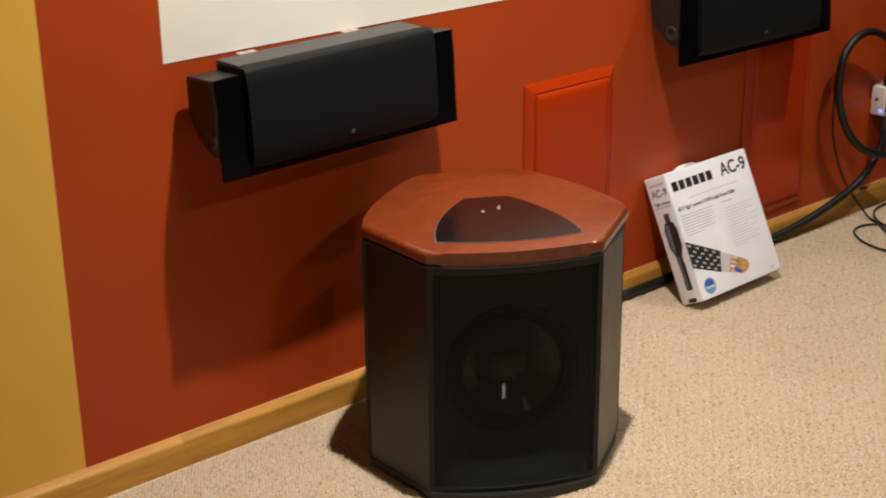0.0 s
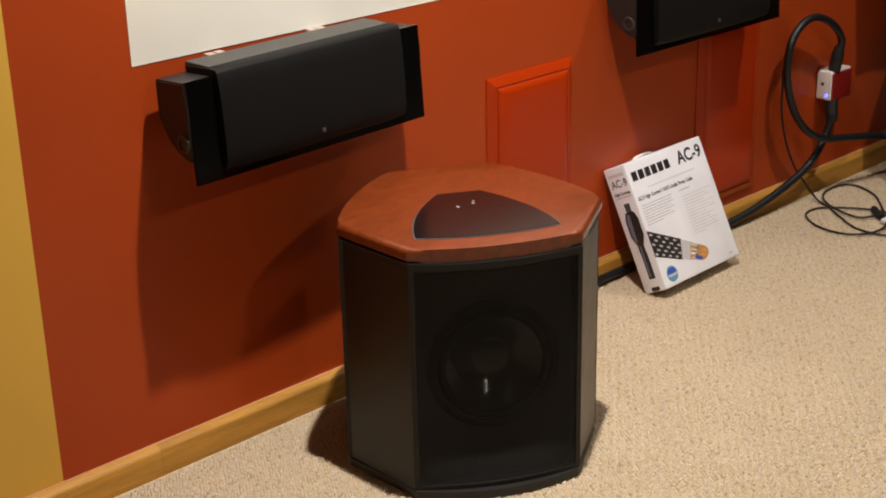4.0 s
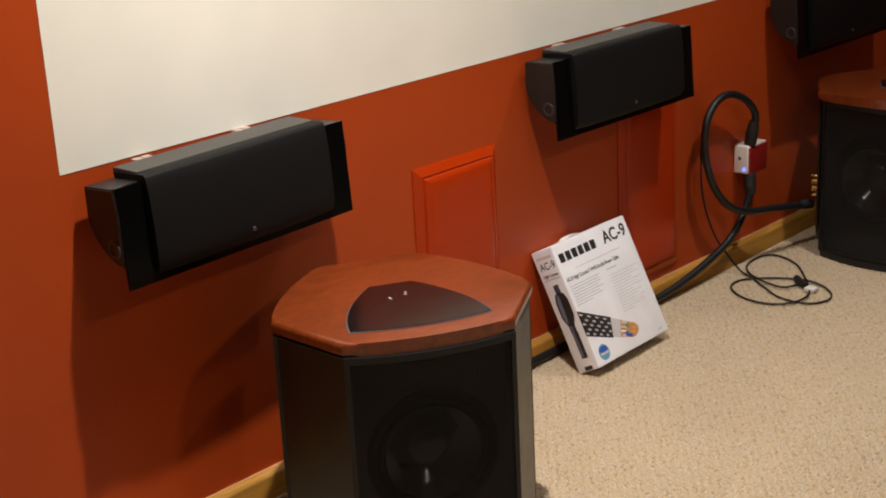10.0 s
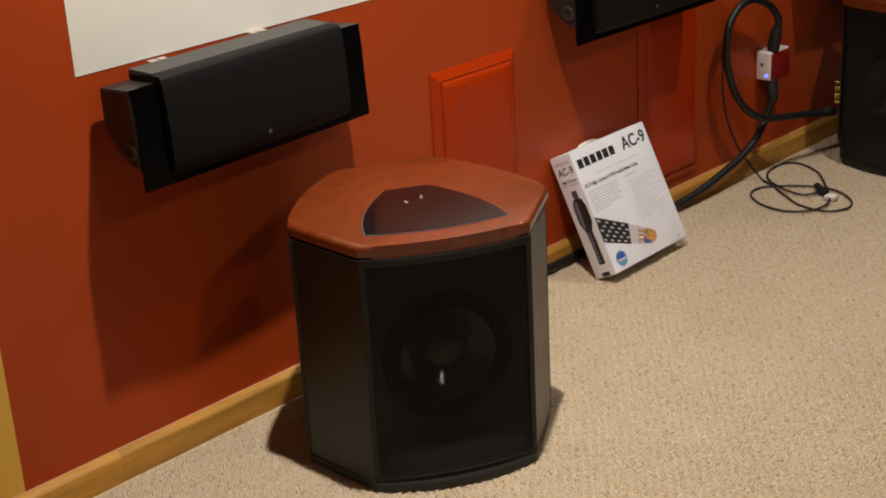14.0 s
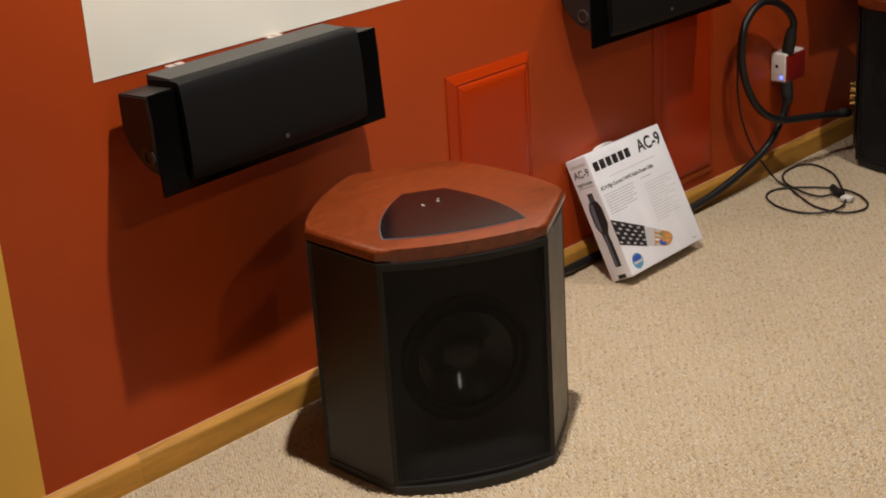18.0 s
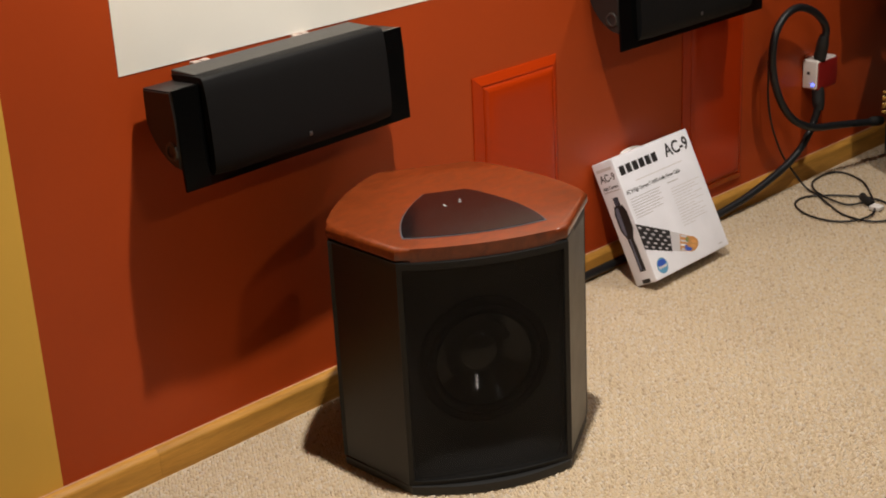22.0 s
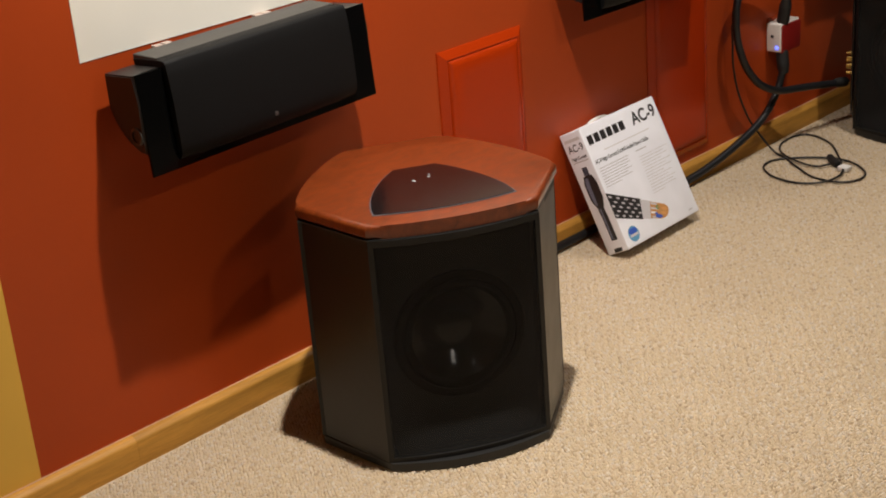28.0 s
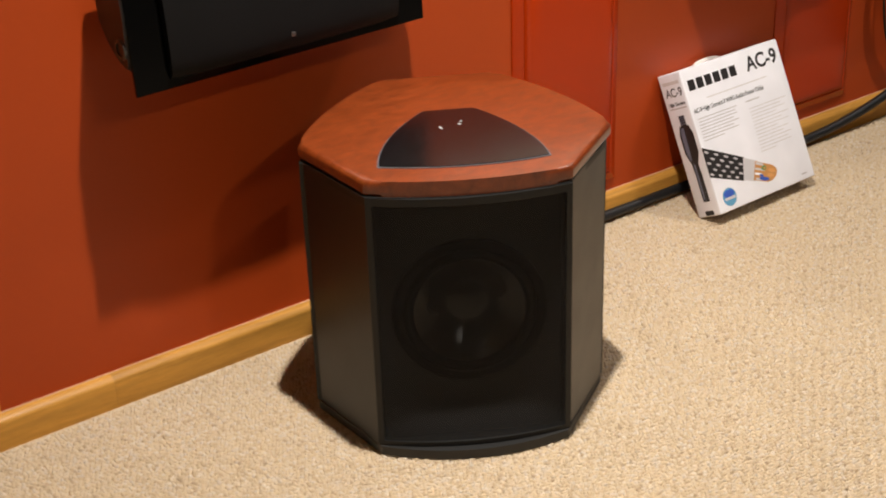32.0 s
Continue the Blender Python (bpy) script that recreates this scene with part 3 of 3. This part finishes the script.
TALL = Matrix.Diagonal((1, 1, 1 - FLOOR / 0.54, 1))
sub = subwoofer(pose(0.543, -0.379, FLOOR) @ TALL, "dark subwoofer with cherry wood top on the carpet by the wall")
sub_b = copy_thing(sub, pose(2.90, -0.37, FLOOR, 0, 0, 60) @ TALL)
tagged(sub_b, "dark subwoofer with cherry wood top, beside the coiled cables")


# ---- white carton leaning on the wall ----
CW, CD, CH, LEAN = 0.346, 0.077, 0.355, 26.0
carton = thing("cable_carton", "white printed cardboard carton leaning back against the red wall", "box", pose(1.4375, -0.1600, FLOOR - 0.001, -LEAN, 0, 1.5))
part("carton_body", box(0, CW, -CD, 0, 0, CH, 0.0035, 3), M_CARTON, carton, "white cardboard carton", 40)


def front(a, b, lift=0.0006):
    return (a * CW, -CD - lift, (1 - b) * CH)


def print_front(name, pts, material, label="", lift=0.0004):
    bm = bmesh.new()
    lo = [bm.verts.new((a * CW, -CD + 0.0002, (1 - b) * CH)) for a, b in pts]
    hi = [bm.verts.new((a * CW, -CD - lift, (1 - b) * CH)) for a, b in pts]
    bm.faces.new(hi)
    n = len(pts)
    for i in range(n):
        bm.faces.new((lo[i], lo[(i + 1) % n], hi[(i + 1) % n], hi[i]))
    return part(name, bm, material, carton, label)


def print_side(name, pts, material, label="", lift=0.0004):
    """pts: (across from the back edge, down), both 0 to 1."""
    bm = bmesh.new()
    lo = [bm.verts.new((0.0002, -a * CD, (1 - b) * CH)) for a, b in pts]
    hi = [bm.verts.new((-lift, -a * CD, (1 - b) * CH)) for a, b in pts]
    bm.faces.new(hi)
    n = len(pts)
    for i in range(n):
        bm.faces.new((lo[i], lo[(i + 1) % n], hi[(i + 1) % n], hi[i]))
    return part(name, bm, material, carton, label)


def rect(a0, a1, b0, b1):
    return [(a0, b0), (a1, b0), (a1, b1), (a0, b1)]


ON_FRONT = Matrix.Rotation(radians(90), 4, "X")
ON_SIDE = Matrix.Rotation(radians(-90), 4, "Z") @ Matrix.Rotation(radians(90), 4, "X")


def front_words(text, a, b, size, material, width=None, bold=0.0, label=""):
    return lettering(text, size, material, "lettering", carton, Matrix.Translation(front(a, b, 0.0002)) @ ON_FRONT, label, bold, width)


def side_words(text, a, b, size, material, width=None, bold=0.0, label=""):
    return lettering(text, size, material, "lettering", carton, Matrix.Translation((-0.0002, -a * CD, (1 - b) * CH)) @ ON_SIDE, label, bold, width)


# the maker's name is a plain row of solid blocks in its colour
for a0, a1, b0, b1 in ((0.045, 0.109, 0.078, 0.150), (0.128, 0.192, 0.078, 0.150), (0.211, 0.275, 0.078, 0.150), (0.294, 0.358, 0.078, 0.150), (0.377, 0.441, 0.078, 0.150), (0.460, 0.524, 0.078, 0.150)):
    print_front("name_block", rect(a0, a1, b0, b1), M_INK, "plain black block of the maker's name")
front_words("AC-9", 0.636, 0.150, 0.050, M_INK, 0.316 * CW, 0.0011, "black lettering")
print_front("text_line", rect(0.183, 0.800, 0.222, 0.230), M_PALE_INK)
front_words("AC-9 High Current 7 AWG Audio Power Cable", 0.030, 0.302, 0.0150, M_INK, 0.706 * CW, 0.0003, "small bold lettering")
print_front("text_line", rect(0.533, 0.672, 0.340, 0.348), M_GREY_INK)
for k in range(8):
    end = (0.43, 0.41, 0.42, 0.38, 0.42, 0.36, 0.40, 0.25)[k]
    print_front("text_line", rect(0.045, end, 0.342 + 0.0215 * k, 0.348 + 0.0215 * k), M_GREY_INK)
for k in range(14):
    end = (0.93, 0.86, 0.90, 0.80, 0.92, 0.84, 0.90, 0.78, 0.88, 0.82, 0.89, 0.85, 0.87, 0.70)[k]
    print_front("text_line", rect(0.545, end, 0.395 + 0.0235 * k, 0.4005 + 0.0235 * k), M_PALE_INK)
# printed picture of a braided cable with bare copper ends


def strand(u0, u1, v0, v1):
    """A quad on the printed cable: u along it, v across it."""
    def at(u, v):
        return (u * (0.666 - 0.108 * v), 0.531 + 0.300 * u + v * (0.207 - 0.101 * u))
    return [at(u0, v0), at(u1, v0), at(u1, v1), at(u0, v1)]


def bead(u, v, ru, rv):
    """A round spot on the printed cable."""
    c = [(u + ru * math.cos(k * math.pi / 7), v + rv * math.sin(k * math.pi / 7)) for k in range(14)]
    return [strand(p, p, q, q)[0] for p, q in c]


print_front("cable_print", strand(0.0, 0.54, 0.0, 1.0), M_INK, "printed black braided cable")
for i in range(8):
    for j in range(5):
        if (i + j) % 2 == 0:
            u, v = 0.045 + i * 0.064, 0.13 + j * 0.19
            print_front("braid_fleck", bead(u, v, 0.030, 0.044), M_SLEEVE, "", 0.0007)
print_front("sleeve_print", strand(0.53, 0.72, 0.03, 0.97), M_SLEEVE, "printed pale inner sleeve", 0.0005)
print_front("copper_print", strand(0.69, 0.93, 0.07, 0.93), M_COPPER, "printed copper strands", 0.0006)
print_front("copper_print", bead(0.93, 0.5, 0.085, 0.40), M_COPPER, "", 0.0007)
for u0, u1, v, rv, ink in ((0.70, 0.80, 0.15, 0.06, M_SLEEVE), (0.70, 0.83, 0.40, 0.05, M_SLEEVE), (0.70, 0.80, 0.62, 0.05, M_CARTON), (0.72, 0.82, 0.85, 0.05, M_SLEEVE)):
    print_front("white_print", strand(u0, u1, v - rv, v + rv), ink, "", 0.0008)
print_front("green_print", bead(0.815, 0.30, 0.030, 0.12), M_GREEN, "", 0.0010)
print_front("green_print", bead(0.820, 0.30, 0.014, 0.06), M_COPPER, "", 0.0012)
print_front("blue_print", bead(0.850, 0.80, 0.075, 0.10), M_BLUE, "", 0.0010)
print_front("blue_print", bead(0.800, 0.66, 0.030, 0.06), M_BLUE, "", 0.0010)
print_front("orange_print", bead(0.930, 0.34, 0.050, 0.10), M_ORANGE, "", 0.0010)
print_front("orange_print", bead(0.930, 0.58, 0.050, 0.09), M_ORANGE, "", 0.0010)
globe = [(0.125 + 0.066 * math.cos(k * math.pi / 12), 0.908 + 0.062 * math.sin(k * math.pi / 12)) for k in range(24)]
print_front("round_mark", globe, M_CYAN, "round blue mark")
print_front("round_mark", [(0.125 + (a - 0.125) * 0.8, 0.908 + (b - 0.908) * 0.42 - 0.022) for a, b in globe], M_BLUE, "", 0.0007)
print_front("round_mark", rect(0.075, 0.178, 0.908, 0.926), M_SLEEVE, "", 0.0009)
print_front("text_line", rect(0.87, 0.92, 0.952, 0.960), M_GREY_INK)
# narrow side
print_side("text_line", rect(0.14, 0.86, 0.052, 0.075), M_PALE_INK)
side_words("AC-9", 0.16, 0.158, 0.030, M_INK, 0.72 * CD, 0.0002, "black lettering")
side_words("High Current", 0.16, 0.220, 0.0125, M_INK, 0.72 * CD, 0.0002, "small bold lettering")
print_side("text_line", rect(0.16, 0.90, 0.235, 0.243), M_GREY_INK)
print_side("plug_print", rect(0.42, 0.66, 0.29, 0.36), M_INK, "printed picture of a black power plug")
print_side("plug_print", [(0.34, 0.36), (0.74, 0.36), (0.84, 0.42), (0.84, 0.55), (0.70, 0.62), (0.38, 0.62), (0.24, 0.55), (0.24, 0.42)], M_INK)
print_side("plug_print", rect(0.40, 0.68, 0.62, 0.685), M_INK)
print_side("plug_print", rect(0.42, 0.70, 0.685, 0.895), M_INK)
for k in range(4):
    print_side("plug_print", rect(0.45, 0.63, 0.300 + 0.015 * k, 0.306 + 0.015 * k), M_SHEEN, "", 0.0007)
print_side("plug_print", [(0.38, 0.375), (0.50, 0.375), (0.46, 0.60), (0.38, 0.60), (0.32, 0.54), (0.32, 0.43)], M_SHEEN, "blue-grey sheen on the printed plug", 0.0007)
print_side("plug_print", rect(0.47, 0.54, 0.630, 0.880), M_SHEEN, "", 0.0007)
print_side("barcode_print", rect(0.36, 0.72, 0.960, 0.992), M_INK)
# carrying handle on the top
bm = tube([(0.105, -0.022, CH - 0.006), (0.117, -0.022, CH + 0.001), (0.150, -0.022, CH + 0.0035), (0.183, -0.022, CH + 0.001), (0.195, -0.022, CH - 0.006)], 0.0055, 10, 6)
part("handle", bm, M_WHITE, carton, "white plastic carrying handle", 60)


# ---- plug-in surge protector, cables ----
prot = thing("surge_protector", "red and white plug-in surge protector with glowing blue light", "adapter", pose(2.476, 0, 0.297))
part("case", box(0, 0.112, -0.056, -0.002, 0, 0.094, 0.006, 3), M_WHITE, prot, "white plastic case", 40)
part("front_cover", box(0.004, 0.114, -0.0600, -0.046, -0.002, 0.088, 0.004, 3), M_ADAPTER_RED, prot, "red front cover", 40)
part("status_light", moved(turned([(0.0062, 0), (0.0052, 0.003), (0.002, 0.004)], 16, None, True), Matrix.Translation((-0.0004, -0.042, 0.016)) @ Matrix.Rotation(radians(-90), 4, "Y")), M_LED, prot, "glowing blue light", 50)
part("socket_hole", box(-0.0006, 0.001, -0.030, -0.020, 0.046, 0.056), M_INK, prot)
part("wall_plate", box(0.010, 0.112, -0.004, 0, -0.012, 0.104, 0.0015), M_RED, prot, "red painted wall plate")


def power_cable(points, label, plugs):
    ob = thing("power_cable", label, "cable", group="thick power cables")
    points = [(x, y, z + 0.5 * FLOOR if z < 0.05 else z) for x, y, z in points]
    part("cord", tube(points, 0.0120, 12, 8), M_CABLE, ob, "", 60)
    for a, b, r in plugs:
        a, b = Vector(a), Vector(b)
        part("plug", tube([a, a.lerp(b, 0.33), a.lerp(b, 0.66), b], lambda t: r * (0.72 + 0.28 * min(1, 3 * t) * min(1, 6 * (1 - t) + 0.4)), 14, 6), M_RUBBER, ob, "black moulded plug", 50)
    return ob


power_cable([(2.500, -0.062, 0.452), (2.503, -0.064, 0.492), (2.470, -0.062, 0.534), (2.414, -0.060, 0.568), (2.350, -0.058, 0.586), (2.291, -0.058, 0.578), (2.245, -0.058, 0.547), (2.222, -0.058, 0.500), (2.220, -0.058, 0.437), (2.236, -0.060, 0.370), (2.277, -0.062, 0.296), (2.345, -0.066, 0.230), (2.430, -0.078, 0.190), (2.525, -0.098, 0.177), (2.62, -0.118, 0.165), (2.70, -0.135, 0.153)],
            "thick black power cable looping from the wall adapter to a subwoofer",
            [((2.502, -0.060, 0.470), (2.504, -0.045, 0.388), 0.020), ((2.68, -0.132, 0.158), (2.745, -0.140, 0.148), 0.0165)])
power_cable([(2.486, -0.060, 0.255), (2.484, -0.056, 0.225), (2.468, -0.052, 0.180), (2.414, -0.050, 0.124), (2.336, -0.050, 0.087), (2.219, -0.048, 0.055), (2.106, -0.042, 0.034), (2.000, -0.036, 0.020), (1.88, -0.031, 0.0135), (1.70, -0.029, 0.0135), (1.40, -0.031, 0.0135), (1.10, -0.034, 0.0135), (0.92, -0.06, 0.0135), (0.80, -0.12, 0.020), (0.715, -0.135, 0.06)],
            "thick black power cable running along the baseboard",
            [((2.490, -0.060, 0.228), (2.502, -0.045, 0.300), 0.020)])

thin = thing("coiled_cable", "thin black cable lying in loose loops on the carpet", "cable")
pts = [(2.240, -0.030, 0.440), (2.250, -0.026, 0.380), (2.252, -0.026, 0.317), (2.276, -0.028, 0.222), (2.328, -0.034, 0.119), (2.365, -0.052, 0.058), (2.385, -0.090, 0.012)]
pts += [(2.36, -0.15, 0.005), (2.31, -0.22, 0.005), (2.255, -0.31, 0.005), (2.255, -0.40, 0.006), (2.31, -0.435, 0.005), (2.37, -0.42, 0.005), (2.42, -0.36, 0.006), (2.43, -0.29, 0.008), (2.395, -0.20, 0.006), (2.33, -0.13, 0.005), (2.255, -0.135, 0.005), (2.195, -0.21, 0.005), (2.185, -0.30, 0.006), (2.225, -0.36, 0.008), (2.30, -0.375, 0.010)]
pts += [(2.375, -0.34, 0.010), (2.47, -0.27, 0.006), (2.56, -0.19, 0.005), (2.60, -0.10, 0.005), (2.565, -0.060, 0.005), (2.47, -0.065, 0.005), (2.39, -0.12, 0.008), (2.345, -0.20, 0.009), (2.335, -0.27, 0.008), (2.375, -0.30, 0.009)]
pts = [(x, y, z + FLOOR if z < 0.03 else z) for x, y, z in pts]
part("cord", tube(pts, 0.0034, 8, 8), M_THIN, thin, "", 60)
part("plug", tube([(2.415, -0.275, 0.006), (2.40, -0.29, 0.006), (2.385, -0.31, 0.005), (2.372, -0.33, 0.004)], 0.012, 10, 4), M_RUBBER, thin, "small black plug", 50)
part("plug_tip", box(2.345, 2.378, -0.372, -0.338, -0.005, 0.009, 0.003), M_WHITE, thin, "white tip of the plug", 40)


# ---- carpet loops, real tufts over the part of the floor that is seen ----
def carpet_loops(x0, x1, y0, y1, dx, dy):
    rng = np.random.default_rng(7)
    nx, ny = int((x1 - x0) / dx), int((y1 - y0) / dy)
    gx, gy = np.meshgrid(np.arange(nx), np.arange(ny))
    cx = (x0 + (gx + 0.5 * (gy % 2)) * dx).ravel() + rng.normal(0, 0.15 * dx, nx * ny)
    cy = (y0 + gy * dy).ravel() + rng.normal(0, 0.15 * dy, nx * ny)
    # the pile thins out towards the far edges of the patch
    edge = np.minimum(np.minimum(cx - x0, x1 - cx), cy - y0)
    keep = rng.uniform(0, 1, cx.size) < np.clip(edge / 0.38, 0.0, 1.0)
    cx, cy = cx[keep], cy[keep]
    n, k = cx.size, 5
    size = rng.uniform(0.85, 1.2, n)
    # the loops stand in faint slanting ribs
    rib = np.sin(2 * np.pi * (0.766 * cy - 0.643 * cx) / 0.0195)
    height = rng.uniform(0.0050, 0.0066, n) + 0.0017 * rib
    turn = rng.uniform(0, 2 * np.pi, n)
    ang = turn[:, None] + np.arange(k) * 2 * np.pi / k
    verts = np.zeros((n, 2 * k + 1, 3))
    for j, (r, h) in enumerate(((0.58, 0.0), (0.47, 0.68))):
        verts[:, j * k : (j + 1) * k, 0] = cx[:, None] + r * dx * size[:, None] * np.cos(ang)
        verts[:, j * k : (j + 1) * k, 1] = cy[:, None] + r * dy * size[:, None] * np.sin(ang)
        verts[:, j * k : (j + 1) * k, 2] = FLOOR - 0.0045 + (height * h)[:, None]
    verts[:, 2 * k, 0], verts[:, 2 * k, 1], verts[:, 2 * k, 2] = cx, cy, FLOOR - 0.0045 + height
    first = (np.arange(n) * (2 * k + 1))[:, None]
    quads = np.stack([np.array([i, (i + 1) % k, k + (i + 1) % k, k + i]) for i in range(k)])
    tris = np.stack([np.array([k + i, k + (i + 1) % k, 2 * k]) for i in range(k)])
    q = (first[:, :, None] + quads[None]).reshape(-1, 4)
    t = (first[:, :, None] + tris[None]).reshape(-1, 3)
    me = bpy.data.meshes.new("carpet_loops")
    me.vertices.add(n * (2 * k + 1))
    me.vertices.foreach_set("co", verts.ravel())
    me.loops.add(q.size + t.size)
    me.loops.foreach_set("vertex_index", np.concatenate([q.ravel(), t.ravel()]).astype(np.int32))
    me.polygons.add(len(q) + len(t))
    me.polygons.foreach_set("loop_start", np.concatenate([np.arange(len(q)) * 4, q.size + np.arange(len(t)) * 3]).astype(np.int32))
    me.polygons.foreach_set("use_smooth", np.ones(len(q) + len(t), dtype=bool))
    me.update(calc_edges=True)
    me.validate()
    me.materials.append(M_LOOPS)
    return tagged(new("carpet_loops", me), "short looped pile of the beige flecked carpet", "carpet", kind="stuff")


carpet_loops(-1.05, 3.10, -1.90, -0.026, 0.0080, 0.0064)
